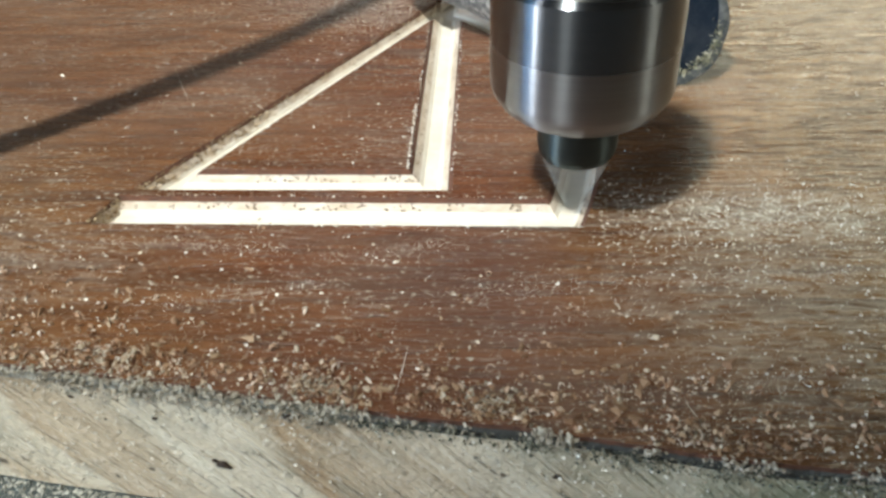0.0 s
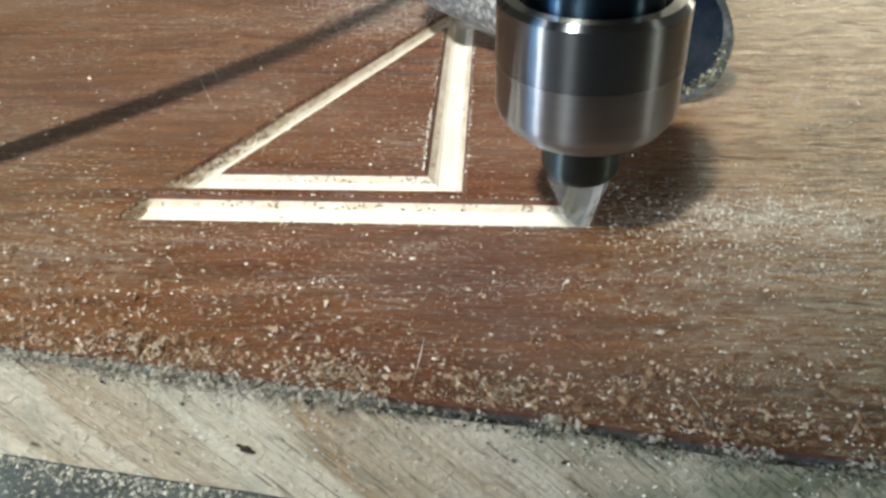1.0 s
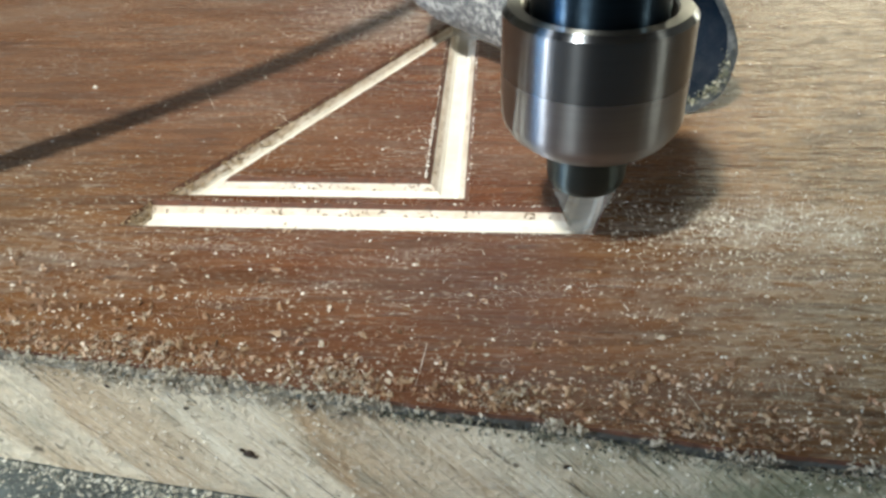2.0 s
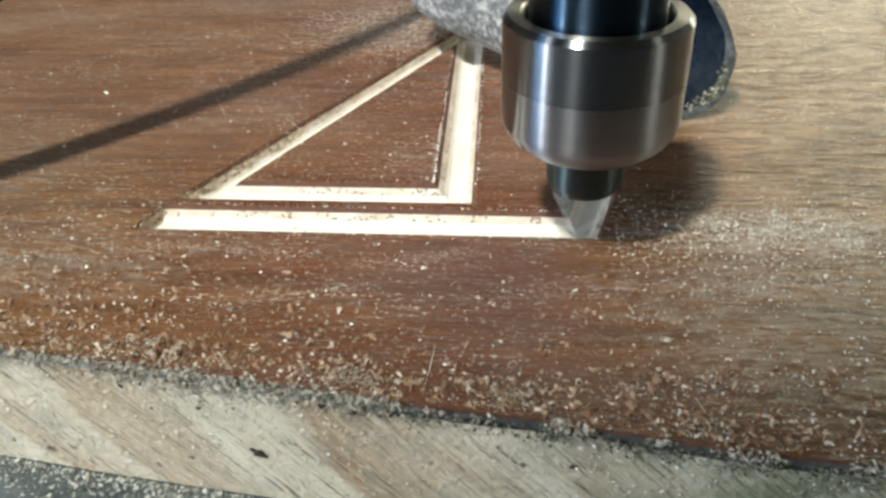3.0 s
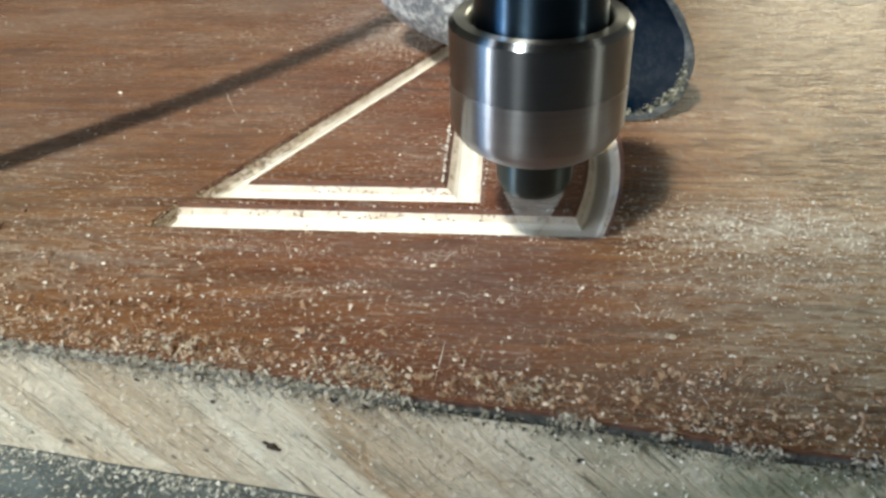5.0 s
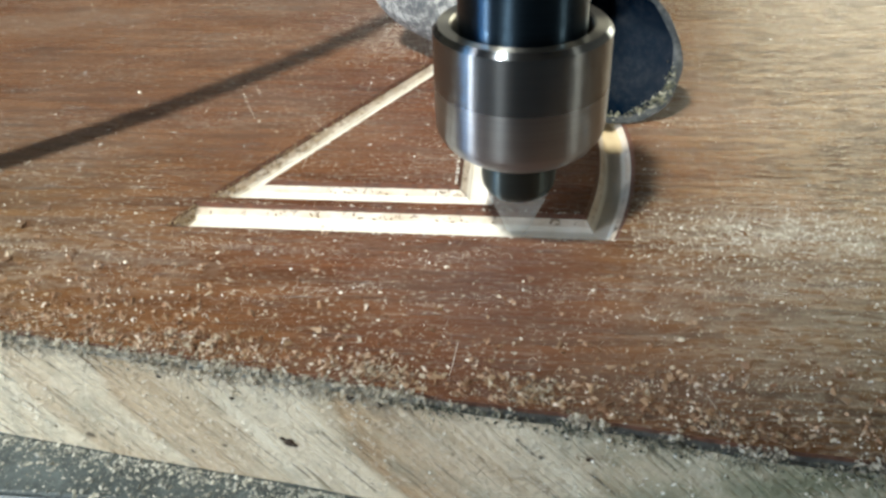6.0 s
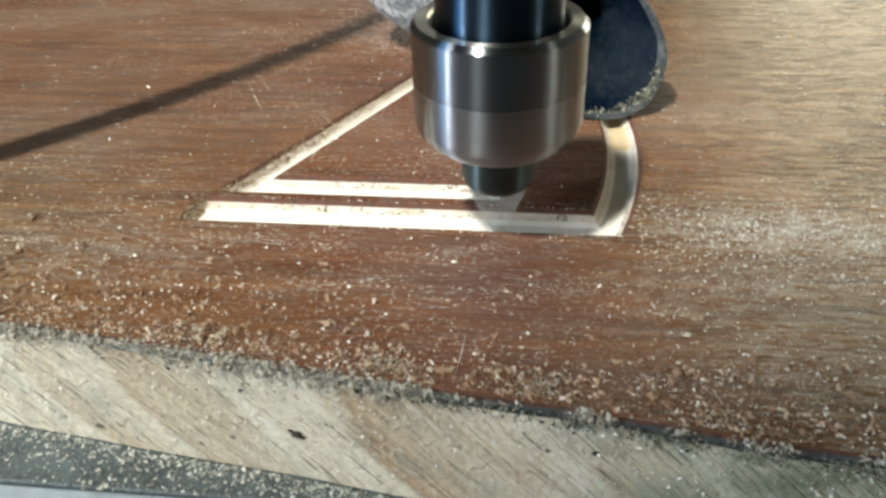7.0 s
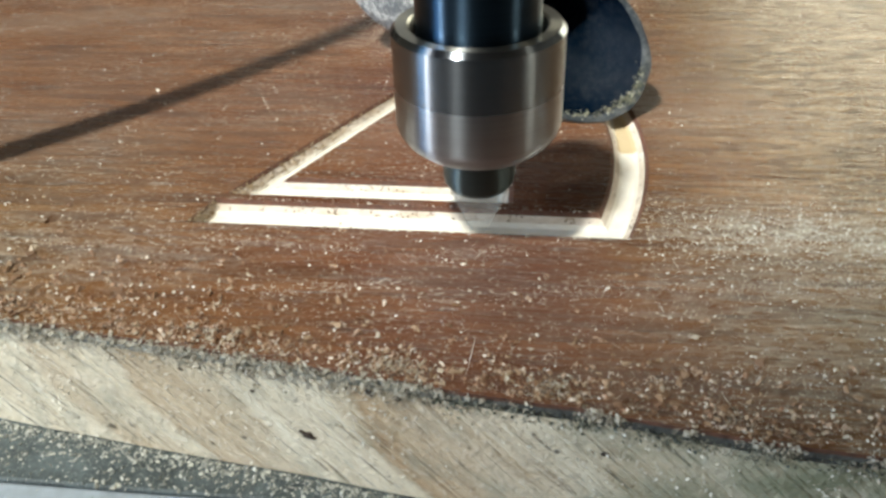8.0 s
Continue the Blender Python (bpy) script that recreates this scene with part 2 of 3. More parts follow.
def turned_steel(name, color, rough, share=0.5, streak=0.42, rings=0.05):
    """Spinning steel: a polished sheen, and lathe marks round the axis that draw light into upright streaks."""
    m = Nodes(name)
    ring = m.noise(m.scaled(30, 30, 2600), 1, 3, 0.6)
    m.bump(ring, rings, 0.0002)
    col = m.ramp(ring, [(0.3, [c * 0.88 for c in color]), (0.7, color)])
    tan = m.t.nodes.new("ShaderNodeTangent")
    tan.direction_type, tan.axis = "RADIAL", "Z"
    m.put(Base_Color=m.mix(0.5, col, (0.0, 0.0, 0.0)), Roughness=rough, Metallic=1.0)
    lathe = m.n("ShaderNodeBsdfPrincipled", Base_Color=col, Roughness=streak, Metallic=1.0, Anisotropic=1.0, Anisotropic_Rotation=0.25, Tangent=tan.outputs[0])
    both = m.n("ShaderNodeMixShader", Fac=share)
    m.t.links.new(m.b.outputs[0], both.inputs[1])
    m.t.links.new(lathe.outputs[0], both.inputs[2])
    m.t.links.new(both.outputs[0], m.t.nodes["Material Output"].inputs["Surface"])
    return m.mat


def spun_cutter():
    """The whirling blades: light passes between them."""
    m = Nodes("whirling_carbide")
    ring = m.noise(m.scaled(200, 200, 700), 1, 2, 0.5)
    return m.put(Base_Color=m.ramp(ring, [(0.3, (0.62, 0.64, 0.58)), (0.7, (0.76, 0.78, 0.72))]), Roughness=0.9, Metallic=0.0, Specular_IOR_Level=0.1,
                 Alpha=m.ramp(ring, [(0.3, (0.10,)), (0.7, (0.22,))]))


def dusty_plastic(name, color, rough, amount, shine=0.5):
    m = Nodes(name)
    fine = m.noise(m.scaled(800, 800, 800), 1, 6, 0.8)
    wide = m.noise(m.scaled(70, 70, 70), 1, 4, 0.6)
    f = m.math("MULTIPLY", m.ramp(fine, [(0.46, (0.0,)), (0.60, (1.0,))]), m.ramp(wide, [(0.35, (0.35 * amount,)), (0.6, (amount,))]))
    m.bump(fine, 0.4, 0.0004)
    return m.put(Base_Color=m.mix(f, color, (0.58, 0.57, 0.53)), Roughness=m.math("ADD", m.math("MULTIPLY", f, 0.5), rough), Specular_IOR_Level=shine)


def chips_mat(name, colors):
    m = Nodes(name)
    r = m.t.nodes.new("ShaderNodeNewGeometry").outputs["Random Per Island"]
    col = m.ramp(r, [(i / (len(colors) - 1), c) for i, c in enumerate(colors)])
    return m.put(Base_Color=col, Roughness=0.85)


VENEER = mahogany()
VENEER_EDGE = plain("raw_mahogany_edge", (0.10, 0.042, 0.024), 0.9, 0, 0.5, 900, 0.4)
BAND = cut_wood("pitted_cross_band", (0.78, 0.71, 0.63), (0.52, 0.42, 0.31), True)
CORE = cut_wood("fresh_cut_core", (0.86, 0.82, 0.75), (0.77, 0.71, 0.60))
FACE = core_face()
EDGE_BAND = edge_grime()
NUT = turned_steel("polished_steel", (0.30, 0.325, 0.36), 0.12, 0.85, 0.23)
# lighter copy of the nut's steel: the board's reflection put into the colour
NUT_LOW = turned_steel("board_reflecting_steel", (0.37, 0.40, 0.44), 0.18, 0.85, 0.28)
# the top ring's reflection of roof and sky is painted as a paler steel
RIM = turned_steel("sky_reflecting_steel", (0.74, 0.72, 0.66), 0.2, 0.3, 0.4)
SHAFT = turned_steel("blackened_steel", (0.05, 0.085, 0.13), 0.12, 0.6, 0.36)
COLLET = turned_steel("dark_collet_steel", (0.12, 0.155, 0.16), 0.45, 0.35, 0.5)
CUTTER = spun_cutter()
HOSE_OUT = dusty_plastic("dusty_grey_plastic", (0.10, 0.105, 0.11), 0.5, 1.0)
# dark blue lining, taken near black to hold the shade inside the pipe
HOSE_IN = dusty_plastic("shaded_blue_plastic", (0.0012, 0.005, 0.011), 0.25, 0.014, 0.06)
HOSE_RIM = dusty_plastic("dark_cut_plastic", (0.014, 0.02, 0.024), 0.5, 0.2)
CABLE = plain("black_rubber", (0.02, 0.02, 0.02), 0.5)
KNOT = plain("dark_knot", (0.035, 0.022, 0.014), 0.9, 0, 0.5, 900, 0.5)
BED = plain("dirty_grey_bed", (0.075, 0.092, 0.094), 0.6, 0.3, 0.6, 160, 0.4)
ALU = plain("aluminium_rail", (0.42, 0.48, 0.54), 0.4, 0.5, 0.2, 60, 0.1)
WALL = plain("lime_washed_wall", (0.34, 0.32, 0.28), 0.9, 0, 0.3, 3, 0.3, 0.01)
ROOF = plain("dark_roof_boards", (0.10, 0.085, 0.07), 0.85, 0, 0.4, 4, 0.3, 0.01)
FLOOR = plain("concrete_floor", (0.12, 0.115, 0.105), 0.85, 0, 0.3, 5, 0.2, 0.01)
EARTH = plain("pale_earth", (0.30, 0.26, 0.20), 0.95, 0, 0.3, 2, 0.3, 0.02)
CHIPS = chips_mat("wood_chips", [(0.19, 0.10, 0.05), (0.28, 0.17, 0.095), (0.36, 0.26, 0.165), (0.54, 0.48, 0.38)])
BROWN = chips_mat("brown_chips", [(0.13, 0.07, 0.038), (0.23, 0.135, 0.078), (0.36, 0.25, 0.16)])
TAN = chips_mat("tan_chips", [(0.17, 0.085, 0.045), (0.34, 0.20, 0.12), (0.50, 0.36, 0.25), (0.70, 0.62, 0.52)])
SLOPE = chips_mat("slope_crumbs", [(0.14, 0.085, 0.045), (0.30, 0.21, 0.12), (0.46, 0.35, 0.22), (0.60, 0.50, 0.36)])
FLAKE = plain("pale_torn_wood", (0.72, 0.65, 0.54), 0.85, 0, 0.25, 1500, 0.5)
FLOUR = chips_mat("wood_flour", [(0.62, 0.55, 0.43), (0.80, 0.76, 0.66), (0.88, 0.86, 0.80)])
LIP = chips_mat("grey_fuzz", [(0.20, 0.17, 0.13), (0.37, 0.335, 0.265), (0.53, 0.50, 0.42)])
CRUMB = chips_mat("face_crumbs", [(0.34, 0.29, 0.21), (0.60, 0.56, 0.46), (0.78, 0.75, 0.66), (0.82, 0.80, 0.72)])
OLIVE = chips_mat("olive_dust", [(0.07, 0.075, 0.05), (0.20, 0.19, 0.12), (0.46, 0.44, 0.34)])
MOSS = chips_mat("joint_dirt", [(0.025, 0.03, 0.026), (0.09, 0.095, 0.07), (0.22, 0.215, 0.16), (0.40, 0.38, 0.30)])
GREY_DUST = chips_mat("grey_dust", [(0.13, 0.14, 0.125), (0.34, 0.34, 0.30), (0.62, 0.61, 0.53)])


# ---- mesh helpers ----
def part(name, bm, material, parent=None, label="", smooth=False):
    bmesh.ops.recalc_face_normals(bm, faces=bm.faces)
    me = bpy.data.meshes.new(name)
    bm.to_mesh(me)
    bm.free()
    me.materials.append(material)
    if smooth:
        me.shade_smooth()
        me.set_sharp_from_angle(angle=radians(35))
    ob = new(name, me)
    ob.parent = parent
    if label:
        ob["label"] = label
    return ob


def empty(name, at=(0, 0, 0)):
    ob = new(name)
    ob.empty_display_size = 0.01
    ob.location = at
    return ob


def box(x0, x1, y0, y1, z0, z1, bevel=0.0):
    bm = bmesh.new()
    bmesh.ops.create_cube(bm, size=1.0)
    for v in bm.verts:
        v.co = ((x0, x1)[v.co.x > 0], (y0, y1)[v.co.y > 0], (z0, z1)[v.co.z > 0])
    if bevel:
        bmesh.ops.bevel(bm, geom=bm.edges[:], offset=bevel, segments=2, affect="EDGES", profile=0.5)
    return bm


def turned(profile, steps=96, closed=False):
    """A body of revolution about z from (radius, height) pairs."""
    bm = bmesh.new()
    rings = []
    for r, z in profile:
        if r < 1e-7:
            rings.append([bm.verts.new((0, 0, z))] * steps)
        else:
            rings.append([bm.verts.new((r * math.cos(2 * math.pi * i / steps), r * math.sin(2 * math.pi * i / steps), z)) for i in range(steps)])
    pairs = list(zip(rings, rings[1:]))
    if closed:
        pairs.append((rings[-1], rings[0]))
    for a, b in pairs:
        for i in range(steps):
            j = (i + 1) % steps
            f = list(dict.fromkeys((a[i], a[j], b[j], b[i])))
            if len(f) > 2:
                bm.faces.new(f)
    return bm


def loops(rings, ends=True, ring=False):
    """Skin over equal loops of points; ring closes the last loop on the first."""
    bm = bmesh.new()
    vs = [[bm.verts.new(p) for p in r] for r in rings]
    pairs = list(zip(vs, vs[1:])) + ([(vs[-1], vs[0])] if ring else [])
    for a, b in pairs:
        for i in range(len(a)):
            j = (i + 1) % len(a)
            bm.faces.new((a[i], a[j], b[j], b[i]))
    if ends and not ring:
        bm.faces.new(vs[0])
        bm.faces.new(vs[-1][::-1])
    bmesh.ops.recalc_face_normals(bm, faces=bm.faces)
    return bm


def carve(ob, cutters):
    """Cuts the cutters out of ob for good."""
    for c in cutters:
        mod = ob.modifiers.new("cut", "BOOLEAN")
        mod.object, mod.operation, mod.solver = c, "DIFFERENCE", "MANIFOLD"
    cut = bpy.data.meshes.new_from_object(ob.evaluated_get(bpy.context.evaluated_depsgraph_get()))
    ob.modifiers.clear()
    ob.data = cut


# ---- the workshop round the machine: open on one side, a window in the back wall ----
def workshop():
    def wall(name, spans, mat=WALL, label="lime-washed workshop wall in dull grey-brown plaster"):
        ob = tagged(empty(name), label, "wall", kind="structure")
        for s in spans:
            part("wall_panel", box(*s), mat, ob)
    wall("wall_north", [(-1.75, 0.5, 2.2, 2.35, -0.9, 2.3), (1.85, 2.35, 2.2, 2.35, -0.9, 2.3), (0.5, 1.85, 2.2, 2.35, -0.9, 0.1), (0.5, 1.85, 2.2, 2.35, 0.8, 2.3)])
    wall("wall_south", [(-1.75, 2.35, -1.35, -1.2, -0.9, 2.3)], ROOF, "dark boarded workshop wall behind the machine")
    wall("wall_east", [(2.2, 2.35, -1.2, -0.8, -0.9, 2.3), (2.2, 2.35, -0.3, 2.2, -0.9, 2.3), (2.2, 2.35, -0.8, -0.3, -0.9, 0.2), (2.2, 2.35, -0.8, -0.3, 1.6, 2.3)])
    wall("wall_west", [(-1.75, -1.6, 0.05, 2.2, -0.9, 2.3), (-1.75, -1.6, -1.2, -1.15, -0.9, 2.3)])
    tagged(part("ceiling", box(-0.6, 2.45, -1.45, 2.45, 2.3, 2.4), ROOF), "dark boarded workshop roof", "ceiling", kind="structure")
    tagged(part("floor", box(-1.75, 2.35, -1.35, 2.35, -1.0, -0.9), FLOOR), "grey concrete workshop floor", "floor", kind="structure")
    tagged(part("ground", box(-400, 400, -400, 400, -1.2, -1.004), EARTH), "pale bare earth outside the workshop", "ground", kind="structure")
    # an added, unseen beam hung from the roof, placed so its soft shade lies on the board
    beam = tagged(empty("overhead_beam", (-0.1955, -0.1935, 0.594)), "unseen dark beam added to shade the board's near right corner", "beam", kind="structure")
    beam.rotation_euler = (0, 0, math.atan2(0.43, 0.9))
    part("beam_body", box(-0.4, 0.5, -0.24, 0.0, 0.0, 0.03, 0.002), ROOF, beam)
    for x in (-0.05, 0.35):
        part("hanger", box(x - 0.02, x + 0.02, -0.235, -0.195, 0.0305, 1.7), ROOF, beam)


workshop()

# ---- the board: veneer, cross band and core, with the carved outline cut through them ----
MM = 0.001
FRONT = [(-260, 97.5), (-150, 82.0), (-59, 69.3), (-45, 67.5), (-31, 65.8), (-16, 63.7), (-7, 62.3), (4, 61.1), (14, 59.5), (24, 58.1), (32, 57.5), (60, 53.6), (110, 47.5), (260, 29.0)]


def front_y(x):
    """The board's front edge, in mm."""
    for (x0, y0), (x1, y1) in zip(FRONT, FRONT[1:]):
        if x <= x1:
            return y0 + (y1 - y0) * (x - x0) / (x1 - x0)
    return FRONT[-1][1]


def slab(z0, z1, setback=0.0, wave=0.25, ragged=0.5):
    """One layer of the board with an uneven front edge."""
    xs = np.concatenate([np.arange(-250, -80, 6.0), np.arange(-80, 50, 0.7), np.arange(50, 251, 6.0)])
    out = []
    for x in xs:
        w = noise.noise((x * (0.08 + 0.3 * ragged), setback * 3 + z0 * 900, 1.7)) * wave + noise.noise((x * 1.3, 7.1 + z1 * 900, 0.2)) * wave * ragged
        out.append((x * MM, (front_y(x) + setback + w) * MM))
    out += [(0.25, 0.42), (-0.25, 0.42)]
    return loops([[(x, y, z0) for x, y in out], [(x, y, z1) for x, y in out]])


def arc_points(r_low, r_up, y0, x_end):
    """The curved side of the carving, of two radii that meet at its widest place."""
    pts = []
    a0 = math.asin((y0 - 114.0) / r_low)
    for i in range(14):
        a = a0 * (1 - i / 14)
        pts.append((16.24 - 75.0 + r_low * math.cos(a), 114.0 + r_low * math.sin(a)))
    a1 = math.acos((x_end - (16.24 - 60.0)) / r_up)
    for i in range(19):
        a = a1 * i / 18
        pts.append((16.24 - 60.0 + r_up * math.cos(a), 114.0 + r_up * math.sin(a)))
    return pts


def cutter(bm):
    me = bpy.data.meshes.new("cutter")
    bm.to_mesh(me)
    bm.free()
    return new("cutter", me)


def lerp(a, b, k):
    return (a[0] + (b[0] - a[0]) * k, a[1] + (b[1] - a[1]) * k)


def groove_section(outer, inner, depth=1.5, flat=0.32):
    """Outline of the V groove between an outer and an inner point of its rims, top to top."""
    k0, k1 = 0.5 - flat / 2, 0.5 + flat / 2
    at = [(outer, 1.5), (outer, 0.0), (lerp(outer, inner, k0), -depth), (lerp(outer, inner, k1), -depth), (inner, 0.0), (inner, 1.5)]
    return [(p[0] * MM, p[1] * MM, z * MM) for p, z in at]


def carving():
    made = []
    # long bar along the foot, its slanting left end and mitred right end
    near_l, far_l, near_r, far_r = (-45.2, 89.75), (-43.2, 95.65), (12.1, 89.55), (8.1, 95.3)
    end = groove_section(near_l, far_l, 1.7, 0.38)
    for i in (2, 3):
        end[i] = (end[i][0] + 0.7 * MM, *end[i][1:])
    bar = loops([end, groove_section(near_r, far_r, 1.7, 0.38)])
    bar.verts.ensure_lookup_table()
    cap = next(f for f in bar.faces if {bar.verts[i] for i in range(6)} == set(f.verts))
    bmesh.utils.face_split(cap, bar.verts[1], bar.verts[4])
    made.append(cutter(bar))
    # curved side, from the mitre up to the peak
    out, inn = arc_points(75.0, 60.0, 89.6, -9.0), arc_points(69.7, 54.7, 95.2, -9.0)
    made.append(cutter(loops([groove_section(lerp(near_r, near_l, 0.004), lerp(far_r, far_l, 0.004), 1.7, 0.36)] + [groove_section(o, i, 1.65, 0.34) for o, i in zip(out, inn)])))
    # triangle
    o = [(-42.2, 96.95), (-2.75, 96.95), (-3.9, 171.0)]
    i = [(-34.7, 101.75), (-8.55, 101.75), (-9.5, 151.8)]
    made.append(cutter(loops([groove_section(a, b, 1.65, 0.30) for a, b in zip(o, i)], ring=True)))
    return made


def board():
    ob = tagged(empty("wooden_board"), "thick mahogany-faced wooden board, carved with a sail outline", "board")
    cuts = carving()
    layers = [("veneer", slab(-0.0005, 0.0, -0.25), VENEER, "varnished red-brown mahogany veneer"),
              ("cross_band", slab(-0.0012, -0.0005, -0.12, 0.25), BAND, "pale pitted cross band"),
              ("under_band", slab(-0.0021, -0.0012, 0.38, 0.35, 0.9), CORE, "pale clean wood under the cross band"),
              ("core", slab(-0.0185, -0.0021, 0.1, 0.35, 0.0), CORE, "pale wood core with weathered sawn face")]
    for name, bm, mat, label in layers:
        p = part(name, bm, mat, ob, label)
        carve(p, cuts)
        p.data.materials.clear()
        for slot in (mat, EDGE_BAND, FACE if name == "core" else EDGE_BAND):
            p.data.materials.append(slot)
        for f in p.data.polygons:
            f.material_index = 0
        if name == "veneer":
            p.data.materials[1] = VENEER_EDGE
            for f in p.data.polygons:
                f.material_index = int(abs(f.normal.z) < 0.9)
        if name != "veneer":
            for f in p.data.polygons:
                c = f.center
                if c.y < (front_y(c.x / MM) + 3) * MM and abs(f.normal.z) < 0.5:
                    f.material_index = 2
                elif name == "core" and f.normal.z > 0.99 and c.z > -0.003:
                    f.material_index = 1
    for c in cuts:
        bpy.data.objects.remove(c)
    for x, z, r in ((-23.8, -11.2, 0.62), (-24.5, -10.8, 0.36), (-23.2, -11.5, 0.35), (-37.6, -3.9, 0.36), (-34.8, -6.6, 0.28), (-15.9, -2.7, 0.55), (-13.0, -2.9, 0.45), (-44.5, -7.2, 0.22), (-29.5, -5.6, 0.3), (8.0, -6.0, 0.4)):
        knot = bmesh.new()
        bmesh.ops.create_icosphere(knot, subdivisions=2, radius=r * MM)
        for v in knot.verts:
            v.co = Vector((v.co.x, v.co.y * 0.35, v.co.z * 0.75)) * (1 + 0.5 * noise.noise(v.co * 2500 + Vector((x, z, 0))))
        part("knot", knot, KNOT, ob, "small dark brown knot").location = (x * MM, (front_y(x) + 0.08) * MM, z * MM)
    return ob


board()


def bed():
    ob = tagged(empty("machine_bed"), "dirty grey machine bed with a bright aluminium rail", "machine bed", kind="structure")
    part("bed_plate", box(-0.4, 0.4, 0.0615, 0.6, -0.032, -0.0187, 0.0004), BED, ob)
    part("front_plate", box(-0.4, 0.4, -0.3, 0.0565, -0.034, -0.0215, 0.0004), BED, ob)
    part("rail", box(-0.4, 0.4, 0.0566, 0.06145, -0.034, -0.0189, 0.0005), ALU, ob, "bright aluminium rail")
    part("frame", box(-0.42, 0.42, -0.32, 0.62, -0.9, -0.0345), ROOF, ob)


bed()


# ---- the spindle, its nut and cutter, the dust hose and the cable, which travel together ----
def spindle():
    ob = tagged(empty("router_spindle"), "spinning steel collet nut and V cutter on black shaft", "router spindle")
    nut = part("collet_nut", turned([(9.2, 26.15), (9.75, 25.55), (9.78, 19.4)], 128), NUT, ob, "polished steel collet nut", True)
    part("nut_rim", turned([(7.7, 21.0), (7.7, 25.9), (7.9, 26.17), (9.2, 26.17)], 128), RIM, nut, "flat top ring of the nut, brightened as if reflecting the sky", True)
    part("nut_skirt", turned([(9.78, 19.4), (9.75, 19.2), (9.72, 14.6), (9.45, 13.7), (8.7, 12.6), (7.6, 11.7), (6.6, 11.25), (4.2, 11.2)], 128), NUT_LOW, nut, "lower half of the nut, lightened as if reflecting the board", True)
    part("shaft", turned([(0, 11.5), (7.0, 11.5), (7.0, 37), (0, 37)], 96), SHAFT, ob, "glossy black spindle shaft", True)
    part("shank", turned([(0, 12.5), (4.45, 12.5), (4.45, 7.3), (4.3, 6.4), (3.8, 5.6), (2.9, 5.15), (0, 5.0)], 64), COLLET, ob, "dark steel cutter shank", True)
    part("cutter", turned([(3.9, 5.6), (3.5, 4.4), (2.4, 1.9), (1.6, 0.0), (0.8, -1.5), (0, -1.62)], 48), CUTTER, ob, "pale whirling V cutter", True)
    for c in (ob, *ob.children_recursive):
        if c.data:
            c.data.transform(Matrix.Scale(MM, 4))
    return ob


def dust_hose():
    """An obliquely cut suction pipe, its mouth behind the nut; places relative to the cutter's axis."""
    ob = tagged(empty("dust_hose"), "grey plastic dust suction pipe with dusty cut mouth", "hose")
    c = Vector((11.8, 33.3, 10.8))
    u, v, a = Vector((0.985, 0.05, -0.1)), Vector((-0.17, 0.42, 0.89)), Vector((-0.80, 0.73, 0.09))
    up = Vector((-0.12, 0.72, 0.68))
    u.normalize(), v.normalize(), a.normalize()

    def ring(r, back, chew=0.0):
        pts = []
        for i in range(72):
            t = 2 * math.pi * i / 72
            w = chew * noise.noise((3 * math.cos(t) + 5, 3 * math.sin(t), r))
            pts.append((c + (u * math.cos(t) + v * math.sin(t)) * (r + w) + a * min(back, 40) + up * max(0, back - 40)) * MM)
        return pts
    part("pipe_wall", loops([ring(12.05, 0.3, 0.3), ring(12.15, 1.2, 0.15), ring(12.25, 40), ring(12.25, 110)], False), HOSE_OUT, ob, "", True)
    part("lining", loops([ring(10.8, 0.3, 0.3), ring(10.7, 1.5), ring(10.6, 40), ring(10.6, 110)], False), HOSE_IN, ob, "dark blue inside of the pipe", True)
    part("rim", loops([ring(12.05, 0.3, 0.3), ring(11.75, -0.1, 0.4), ring(11.1, -0.1, 0.4), ring(10.8, 0.3, 0.3)], False), HOSE_RIM, ob, "", True)
    rng = random.Random(12)
    verts, faces = [], []
    for _ in range(420):
        t = radians(rng.choice((rng.uniform(-135, -10), rng.gauss(-45, 14))))
        q = c + (u * math.cos(t) + v * math.sin(t)) * rng.gauss(11.0, 0.3) + a * rng.uniform(-0.2, 0.9) + Vector((0, 0, rng.uniform(0, 0.35)))
        r = 0.1 + 0.32 * rng.random() ** 2
        k = len(verts)
        verts += [(q + Vector([rng.uniform(-r, r) for _ in range(3)])) * MM for _ in range(5)]
        faces += [(k, k + 1, k + 2), (k, k + 2, k + 3), (k, k + 3, k + 1), (k + 1, k + 2, k + 4), (k + 2, k + 3, k + 4), (k + 3, k + 1, k + 4)]
    me = bpy.data.meshes.new("rim_dust")
    me.from_pydata(verts, [], faces)
    me.materials.append(OLIVE)
    dust = tagged(new("rim_dust", me), "olive dust caked on the pipe's lower lip", kind="stuff")
    dust.parent = ob
    return ob


def tube(path, r, steps=12):
    rings = []
    for k, p in enumerate(path):
        p = Vector(p)
        d = (Vector(path[min(k + 1, len(path) - 1)]) - Vector(path[max(k - 1, 0)])).normalized()
        s = d.cross(Vector((0, 0, 1))).normalized()
        w = s.cross(d)
        rings.append([p + (s * math.cos(2 * math.pi * i / steps) + w * math.sin(2 * math.pi * i / steps)) * r for i in range(steps)])
    return loops(rings)


